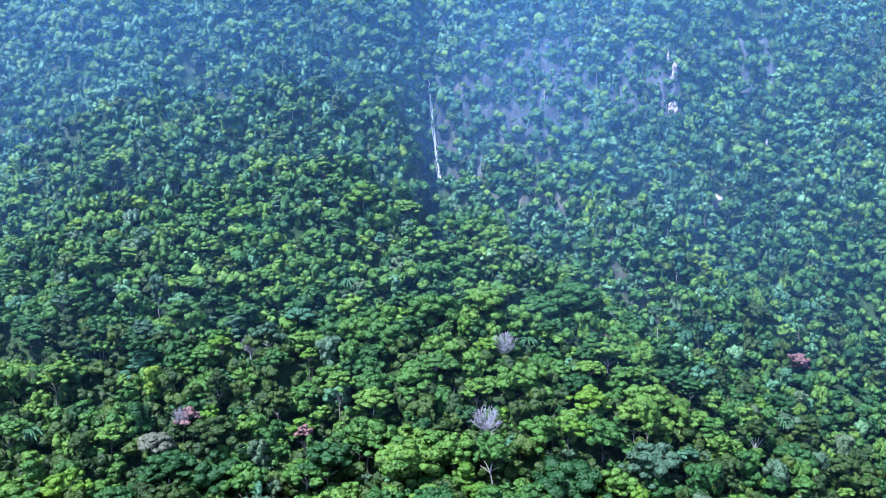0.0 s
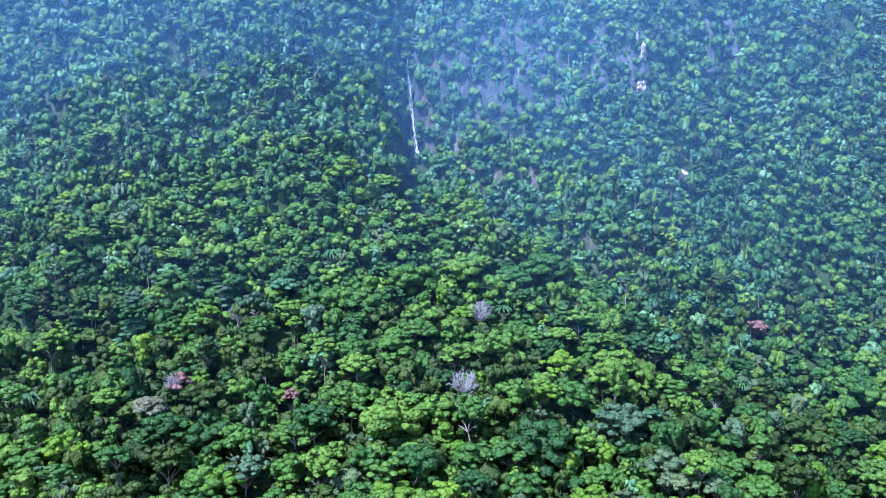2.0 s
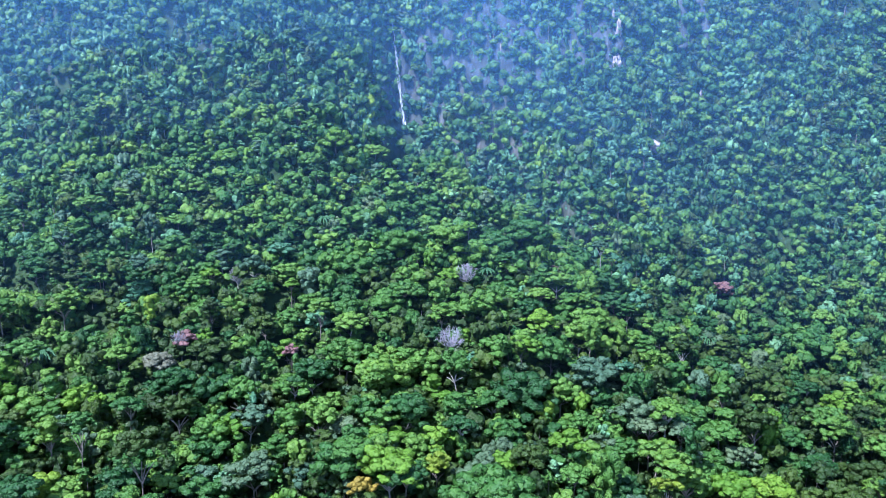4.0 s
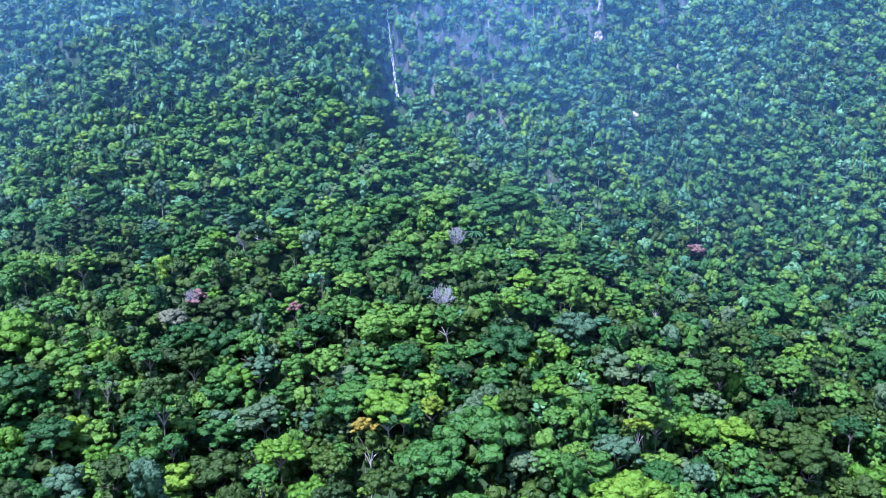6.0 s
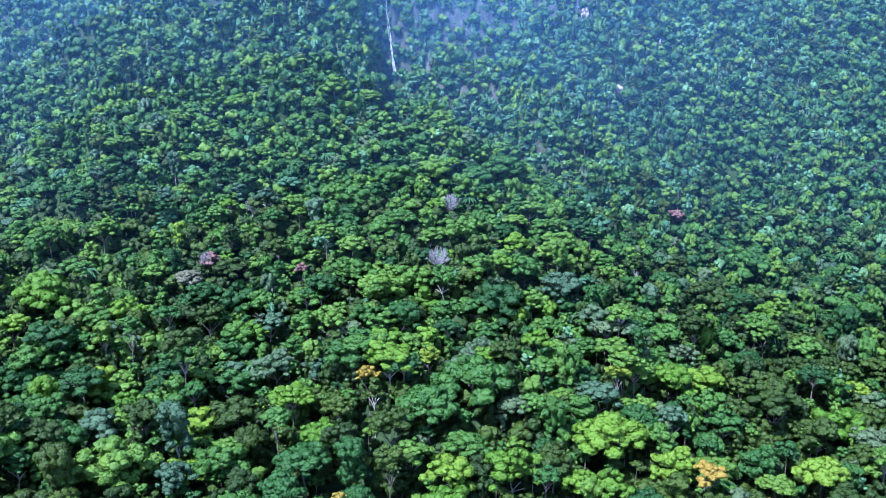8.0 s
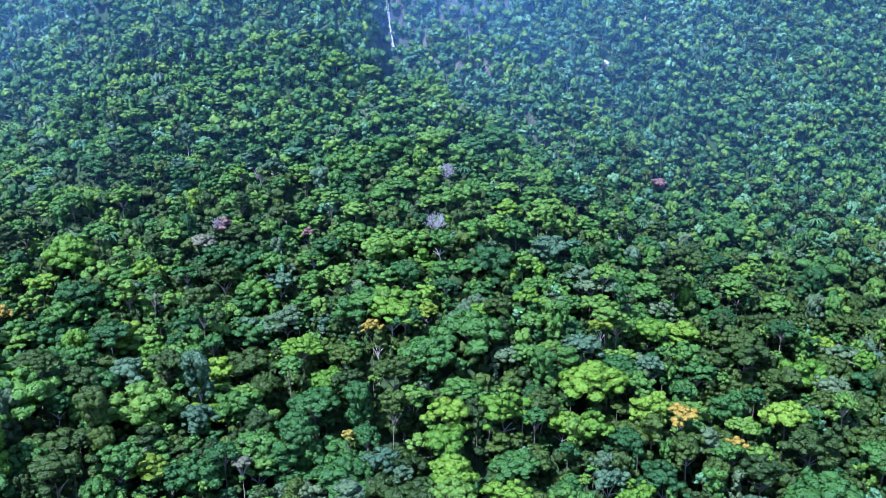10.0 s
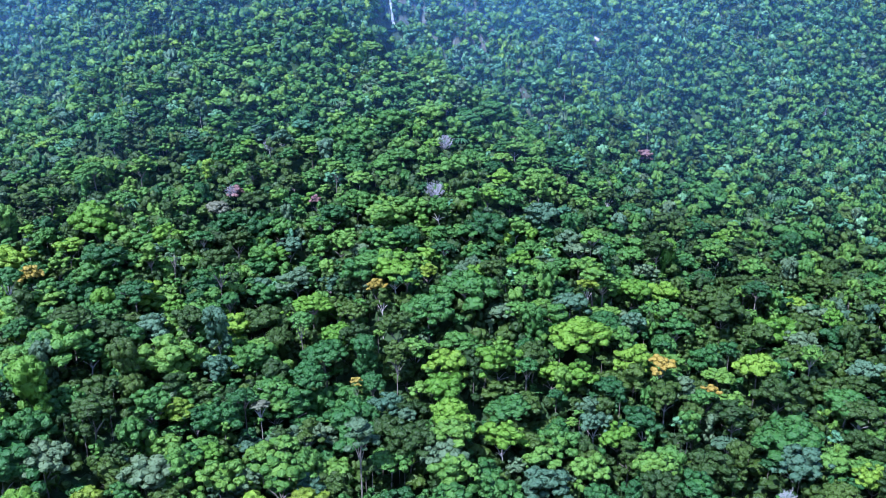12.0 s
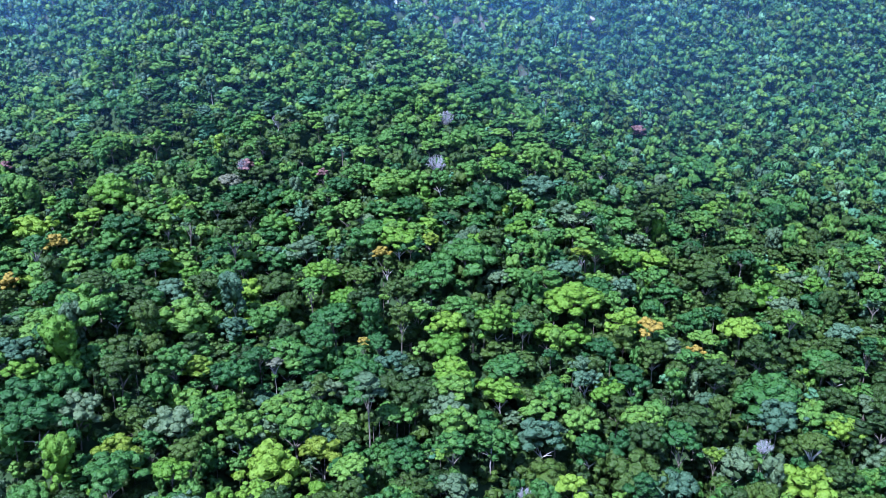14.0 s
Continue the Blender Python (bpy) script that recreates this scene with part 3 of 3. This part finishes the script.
far_trees = []
single = collections.Counter()
for x, y, s in sorted(spots(34, 345, lambda y: float(np.interp(y, [34, 150, 215, 250, 275, 345], [7.9, 7.1, 6.0, 4.9, 3.8, 3.8]))), key=lambda spot: spot[1]):
    radius = s * rng.uniform(0.54, 0.92) * (1.35 if rng.random() < 0.12 else 1.0)
    top = float(roof(x, y)) + rng.normal(0, 0.46 if y > 200 else 0.54) * s
    if rng.random() < (0.20 if x > 85 and y < 225 else 0.03 if y > 185 else 0.10) or (rng.random() < 0.9 and any(math.hypot(x - gx, y - gy) < gr for gx, gy, gr in PITS)):
        continue
    near = np.hypot(taken[:, 0] - x, taken[:, 1] - y) < 0.78 * taken[:, 2] + 0.35 * radius
    if near.any():
        continue
    on_wall = y > float(gully_line(x)) if x > -6 else y > 278
    if any(((x - bx) / bw) ** 2 + ((top - float(roof(bx, by))) / bh) ** 2 < 1 for bx, by, bw, bh in BARE if abs(y - by) < 25):
        if rng.random() < (0.75 if x > 6 else 0.95):
            continue
        radius *= 0.6
    odds = [0.22, 0.04, 0.66, 0.04, 0.04] if on_wall else ([0.50, 0.12, 0.27, 0.10, 0.01] if y > 190 else [0.555, 0.16, 0.15, 0.13, 0.005])
    kind = str(rng.choice(["round", "umbrella", "tall", "tiers", "palm"], p=odds))
    if kind == "tall":
        radius *= 0.85
    if kind == "palm":
        radius *= 0.75
    if on_wall:
        # the slope share carries the far wall's haze in its leaf colour
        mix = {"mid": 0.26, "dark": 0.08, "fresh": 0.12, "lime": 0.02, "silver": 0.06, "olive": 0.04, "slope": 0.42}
    elif y > 215:
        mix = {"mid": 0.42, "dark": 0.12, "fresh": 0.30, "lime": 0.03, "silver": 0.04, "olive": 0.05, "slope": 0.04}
    elif y > 128:
        mix = {"mid": 0.44, "dark": 0.14, "fresh": 0.26, "lime": 0.08, "silver": 0.03, "olive": 0.05}
    else:
        mix = {"mid": 0.46, "dark": 0.30, "fresh": 0.10, "lime": 0.06, "silver": 0.03, "olive": 0.05}
    # more dark leaves low on the hill, standing in for shaded gaps
    if y < 128 and x > -15:
        mix = {"mid": 0.42, "dark": 0.42, "fresh": 0.06, "lime": 0.03, "silver": 0.03, "olive": 0.04}
    if y < 190 and x < -35:
        mix = {"mid": 0.40, "dark": 0.14, "fresh": 0.26, "lime": 0.10, "silver": 0.04, "olive": 0.06}
    if on_wall and x > 70:
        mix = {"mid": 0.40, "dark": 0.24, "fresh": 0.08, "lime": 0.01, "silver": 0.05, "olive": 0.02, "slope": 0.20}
    # more dark leaves on the right bank, in place of its deep shade
    if x > 85 and 60 < y and not on_wall:
        mix = {"mid": 0.33, "dark": 0.50, "fresh": 0.06, "lime": 0.01, "silver": 0.06, "olive": 0.04}
    colour = "palm" if kind == "palm" else str(rng.choice(list(mix), p=list(mix.values())))
    if y < 262 and single[species(kind, colour)] < 290:
        single[species(kind, colour)] += 1
        plant(kind, colour, x, y, top, radius)
    else:
        if top > 50:
            continue
        far_trees.append((x, y, top, radius, kind, colour))

# ---- farther trees, joined by the colour of their leaves ----
FINE = {k: [crown_mesh(k, 150 + 3 * j, n, 0.11, 1).parts() for j in range(3)] for k, n in (("round", 420), ("umbrella", 380), ("tall", 420), ("tiers", 380), ("palm", 0))}
SMALL = {k: [crown_mesh(k, 200 + 3 * j, n, 0.14, 0).parts() for j in range(6)] for k, n in (("round", 150), ("umbrella", 130), ("tall", 170), ("tiers", 140), ("palm", 0))}
heaps = {}
trunk_heap = Heap()
for x, y, top, radius, kind, colour in far_trees:
    v, t, q, nor = FINE[kind][rng.integers(3)] if y < 235 else SMALL[kind][rng.integers(6)]
    a, squat = rng.uniform(0, 6.28), rng.uniform(0.95, 1.5)
    base = top - TOP[kind] * radius * squat
    w = placed(v, a, (1, 1, squat)) * radius + (x, y, base)
    key = ("cliff_forest" if y > 262 else "hillside_forest", colour)
    heaps.setdefault(key, Heap()).add(w, t, q, tone=rng.random(), normal=placed(nor, a))
    foot = float(ground_height(x, y)) - 0.5
    thick = 0.10 + 0.025 * radius
    tube(trunk_heap, [(x, y, foot), (x + rng.normal(0, 0.2), y, (foot + base) / 2), (x, y, base + 0.4 * radius)], [thick * 1.3, thick, thick * 0.6], 4, tone=0.0)
for (name, colour), heap in heaps.items():
    ob = new(name, heap.mesh(name, LEAF[colour]))
    tagged(ob, COLOUR_WORDS[colour] + (" small trees and palms clinging to the steep rock wall" if name == "cliff_forest" else " crowns of dense rainforest on the upper slope"), "forest", kind="stuff")

# ---- young trees that fill the gaps below the roof of the forest ----
young = {}
young_rng = np.random.default_rng(31)
for x, y, s in spots(34, 318, lambda y: float(np.interp(y, [34, 200, 260, 318], [6.8, 5.8, 4.8, 4.6]))):
    steep = y > 262
    kind = str(young_rng.choice(["round", "tall", "tiers", "umbrella"], p=[0.3, 0.6, 0.06, 0.04] if steep else [0.5, 0.25, 0.15, 0.1]))
    # slope: the haze-tinted leaf colour again, mostly on steep ground
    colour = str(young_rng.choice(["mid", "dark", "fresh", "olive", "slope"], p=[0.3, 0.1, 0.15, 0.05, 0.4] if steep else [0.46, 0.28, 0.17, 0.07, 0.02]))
    if any(math.hypot(x - gx, y - gy) < gr * 0.8 for gx, gy, gr in PITS):
        continue
    if y < 150 and young_rng.random() < 0.4:
        continue
    if steep and any(abs(x - bx) < bw * 1.1 and abs(y - by) < bh * 0.8 for bx, by, bw, bh in BARE):
        continue
    v, t, q, nor = SMALL[kind][young_rng.integers(6)]
    a, r, squat = young_rng.uniform(0, 6.28), young_rng.uniform(1.4, 2.5) if steep else young_rng.uniform(1.7, 3.3), young_rng.uniform(0.9, 1.3)
    top = float(roof(x, y)) - (young_rng.uniform(0.0, 3.0) if steep else young_rng.uniform(1.0, 7.5))
    w = placed(v, a, (1, 1, squat)) * r + (x, y, top - TOP[kind] * r * squat)
    young.setdefault(colour, Heap()).add(w, t, q, tone=young_rng.random(), normal=placed(nor, a))
    foot = float(ground_height(x, y)) - 0.5
    tube(trunk_heap, [(x, y, foot), (x, y, top - r)], [0.16, 0.08], 4, tone=0.0)
for colour, heap in young.items():
    tagged(new("young_trees", heap.mesh("young_trees", LEAF[colour])), COLOUR_WORDS[colour] + " young trees crowded below the forest roof", "young trees", kind="stuff")
tagged(new("forest_trunks", trunk_heap.mesh("forest_trunks", BARK)), "grey-brown thin trunks standing among the far trees", "trunks", kind="stuff")

# ---- low growth between the trunks ----
bush = {"dark": Heap(), "mid": Heap()}
bush_rng = np.random.default_rng(21)
SHRUB = []
for j in range(4):
    h = Heap()
    r0 = np.random.default_rng(300 + j)
    c = np.stack([r0.uniform(-0.6, 0.6, 3), r0.uniform(-0.6, 0.6, 3), r0.uniform(0.1, 1.3, 3)], 1)
    leafage(h, r0, c, r0.uniform(0.35, 0.55, 3), 0.9, 14, 0.3, 1)
    SHRUB.append(h.parts())
for x, y, s in spots(34, 318, lambda y: float(np.interp(y, [34, 200, 260, 322], [4.3, 4.0, 4.0, 4.3]))):
    v, t, q, nor = SHRUB[bush_rng.integers(4)]
    a, r = bush_rng.uniform(0, 6.28), bush_rng.uniform(2.2, 4.2)
    w = placed(v, a) * r + (x, y, float(ground_height(x, y)) + bush_rng.uniform(-0.4, 2.6))
    bush["mid" if y > 235 else "dark"].add(w, t, q, tone=bush_rng.random(), normal=placed(nor, a))
for colour, heap in bush.items():
    tagged(new("undergrowth", heap.mesh("undergrowth", LEAF[colour])), COLOUR_WORDS[colour] + " shrubs and saplings under the trees", "undergrowth", kind="stuff")


# ---- open rock and the waterfall ----
def wall_point(x, z):
    """Where the ground at x reaches the height z."""
    ys = np.arange(235, 335, 0.25)
    k = int(np.argmax(ground_height(np.full(len(ys), x), ys) > z))
    return float(ys[k])


def outcrop(seed, wide, deep, tall):
    """A fluted block of rock with an uneven outline."""
    r0 = np.random.default_rng(seed)
    n, m = 22, 14
    a = np.arange(n) * 2 * np.pi / n
    zz = np.linspace(-1, 1, m)
    flute = 1 + 0.30 * np.sin(a * 7 + r0.uniform(0, 6)) + 0.2 * np.sin(a * 3 + r0.uniform(0, 6)) + r0.normal(0, 0.05, n)
    rows = []
    for k, z in enumerate(zz):
        fat = (1 - abs(z) ** 2.6) ** 0.5 * (1 + r0.normal(0, 0.22)) + 0.03
        rows.append(np.stack([np.cos(a) * flute * fat * wide + 0.12 * wide * math.sin(2.3 * z + seed), np.sin(a) * flute * fat * deep, np.full(n, z * tall) + r0.normal(0, 0.11 * tall, n)], 1))
    v = np.concatenate(rows)
    q = [(k * n + s, k * n + (s + 1) % n, (k + 1) * n + (s + 1) % n, (k + 1) * n + s) for k in range(m - 1) for s in range(n)]
    heap = Heap()
    heap.add(v, q=q)
    return heap


ROCK = rock_material("rock_weathered_grey", (0.016, 0.022, 0.024), (0.060, 0.074, 0.078))
ROCK_PALE = rock_material("rock_fresh_pale", (0.09, 0.085, 0.075), (0.34, 0.31, 0.28))
def rock_wall(x0, x1, z0, z1, seed):
    """A fluted wall of bare rock that stands out of the slope and sinks into it at its rim."""
    r0 = np.random.default_rng(seed)
    xs, zs = np.arange(x0, x1 + 0.1, 0.8), np.arange(z0, z1 + 0.1, 0.8)
    gx, gz = np.meshgrid(xs, zs)
    e = np.clip(np.minimum.reduce([(gx - x0) / 5, (x1 - gx) / 5, (gz - z0) / 4, (z1 - gz) / 4]), 0, 1)
    ph = r0.uniform(0, 6, 6)
    flute = 0.8 * np.sin(gx * 0.62 + ph[0] + 0.6 * np.sin(gz * 0.21 + ph[1])) + 0.5 * np.sin(gx * 1.45 + ph[2] + 0.5 * np.sin(gz * 0.4)) + 0.5 * np.sin(gz * 0.55 + ph[3] + gx * 0.2) + r0.normal(0, 0.16, gx.shape)
    plane = np.array([[wall_point(x, z) for x in xs] for z in zs])
    y = plane + 2.0 - e * 3.4 + flute * 0.9
    n, m = len(xs), len(zs)
    k = (np.arange(m - 1)[:, None] * n + np.arange(n - 1)).ravel()
    front = np.stack([gx.ravel(), y.ravel(), gz.ravel()], 1)
    heap = Heap()
    heap.add(front, q=np.stack([k, k + 1, k + n + 1, k + n], 1))
    return heap


for x0, x1, z0, z1, words in ((4, 52, -14, 25, "broad bluish grey wall of streaked bare rock"), (50, 82, -8, 22, "dark streaked rock face between clinging trees"), (-9, 4, -24, 14, "dark wet rock of a narrow cleft behind the waterfall"), (96, 118, 0, 24, "streaked grey rock face high on the slope")):
    tagged(new("rock_wall", rock_wall(x0, x1, z0, z1, int(x0 + 50)).mesh("rock_wall", ROCK, smooth=True)), words, "rock face", "rocks of the wall")
for k, (x, z, wide, tall) in enumerate([(74, -3, 1.3, 4.0), (75, 8, 0.9, 4.5), (73.5, 14, 0.7, 3), (86, -31, 1.6, 2.6), (89, -33, 1.0, 1.8), (193, -63, 1.2, 3.0), (33, 1, 0.25, 3.2), (120, -8, 0.6, 3.0), (106, -14, 0.5, 2.5)]):
    ob = new("rock_outcrop", outcrop(400 + k, wide, 1.2, tall).mesh("rock_outcrop", ROCK_PALE, smooth=True))
    ob.matrix_basis = pose(x, wall_point(x, z) - 0.5, z)
    tagged(ob, "pale freshly broken rock on the steep wall", "rock", "rocks of the wall")


def waterfall():
    m, nodes, links, bsdf = node_material("falling_water")
    bsdf.inputs["Base Color"].default_value = (0.42, 0.45, 0.47, 1)
    bsdf.inputs["Roughness"].default_value = 0.35
    heap = Heap()
    r0 = np.random.default_rng(77)
    for strand in range(4):
        zs = np.linspace(12 - strand * 6, -23.5, 16)
        xs = np.interp(zs, [-23.5, -14, 12], [-0.9, -2.2, -4.6]) + r0.normal(0, 0.18, 16) + (strand - 1.5) * 0.22
        path = np.stack([xs, [wall_point(x, z) - 4.0 for x, z in zip(xs, zs)], zs], 1)
        tube(heap, path, np.linspace(0.035, 0.095, 16) * r0.uniform(0.6, 1.3, 16), 6)
    ob = new("waterfall", heap.mesh("waterfall", m, smooth=True))
    return tagged(ob, "thin white waterfall falling down a dark cleft in the rock", "waterfall")


waterfall()

# shrubs rooted in the cracks of the rock
cling = Heap()
cling_rng = np.random.default_rng(41)
for _ in range(420):
    x, z = cling_rng.uniform(3, 84), cling_rng.uniform(-14, 26)
    v, t, q, nor = (SMALL["tall"] if cling_rng.random() < 0.6 else SMALL["round"])[cling_rng.integers(6)]
    a, r = cling_rng.uniform(0, 6.28), cling_rng.uniform(0.5, 1.35)
    cling.add(placed(v, a) * r + (x, wall_point(x, z) - 1.6, z - r), t, q, tone=cling_rng.random(), normal=placed(nor, a))
tagged(new("cliff_shrubs", cling.mesh("cliff_shrubs", LEAF["slope"])), "haze-tinted blue-green small shrubs rooted in cracks of the rock wall", "shrubs", kind="stuff")


# ---- see-through blue sheets, added to imitate haze before the upper slope ----
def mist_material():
    m, nodes, links, bsdf = node_material("blue_haze_sheet")
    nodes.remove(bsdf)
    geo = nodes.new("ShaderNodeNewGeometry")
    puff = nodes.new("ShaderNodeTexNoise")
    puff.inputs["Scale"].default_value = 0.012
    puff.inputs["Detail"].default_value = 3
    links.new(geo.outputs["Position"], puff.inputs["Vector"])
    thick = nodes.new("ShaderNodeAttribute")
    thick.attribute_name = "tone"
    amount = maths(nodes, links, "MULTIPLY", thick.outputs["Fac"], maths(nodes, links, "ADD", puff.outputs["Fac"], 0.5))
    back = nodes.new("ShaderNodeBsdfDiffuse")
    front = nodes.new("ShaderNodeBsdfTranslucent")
    # the blue of the haze is put into the sheet's own colour
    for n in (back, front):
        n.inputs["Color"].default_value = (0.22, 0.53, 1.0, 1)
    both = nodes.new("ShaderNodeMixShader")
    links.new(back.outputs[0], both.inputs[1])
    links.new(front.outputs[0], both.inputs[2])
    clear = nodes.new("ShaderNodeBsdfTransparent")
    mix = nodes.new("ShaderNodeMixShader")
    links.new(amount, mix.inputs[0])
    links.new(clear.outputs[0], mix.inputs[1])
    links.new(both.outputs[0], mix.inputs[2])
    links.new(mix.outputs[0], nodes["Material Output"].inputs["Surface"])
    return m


HAZE_SHEET = mist_material()
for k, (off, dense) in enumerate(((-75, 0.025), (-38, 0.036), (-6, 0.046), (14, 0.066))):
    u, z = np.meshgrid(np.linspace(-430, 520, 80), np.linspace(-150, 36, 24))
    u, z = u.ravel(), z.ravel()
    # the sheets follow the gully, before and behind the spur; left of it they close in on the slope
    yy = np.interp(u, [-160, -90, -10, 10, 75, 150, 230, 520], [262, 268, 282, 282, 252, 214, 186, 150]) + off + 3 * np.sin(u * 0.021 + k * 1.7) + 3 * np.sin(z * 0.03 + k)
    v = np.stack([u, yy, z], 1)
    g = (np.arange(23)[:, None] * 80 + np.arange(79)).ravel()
    # denser with height, so the haze tint builds up towards the top
    sheet = mesh_from("mist", v, [np.stack([g, g + 1, g + 81, g + 80], 1)], HAZE_SHEET, tone=dense * np.interp(u, [40, 130], [1.0, 0.5]) * np.clip((z + 100) / 105, 0, 1.2) ** 1.4, smooth=True)
    tagged(new("mist", sheet), "see-through bluish sheet imitating haze before the upper forest slope", "mist", kind="stuff")
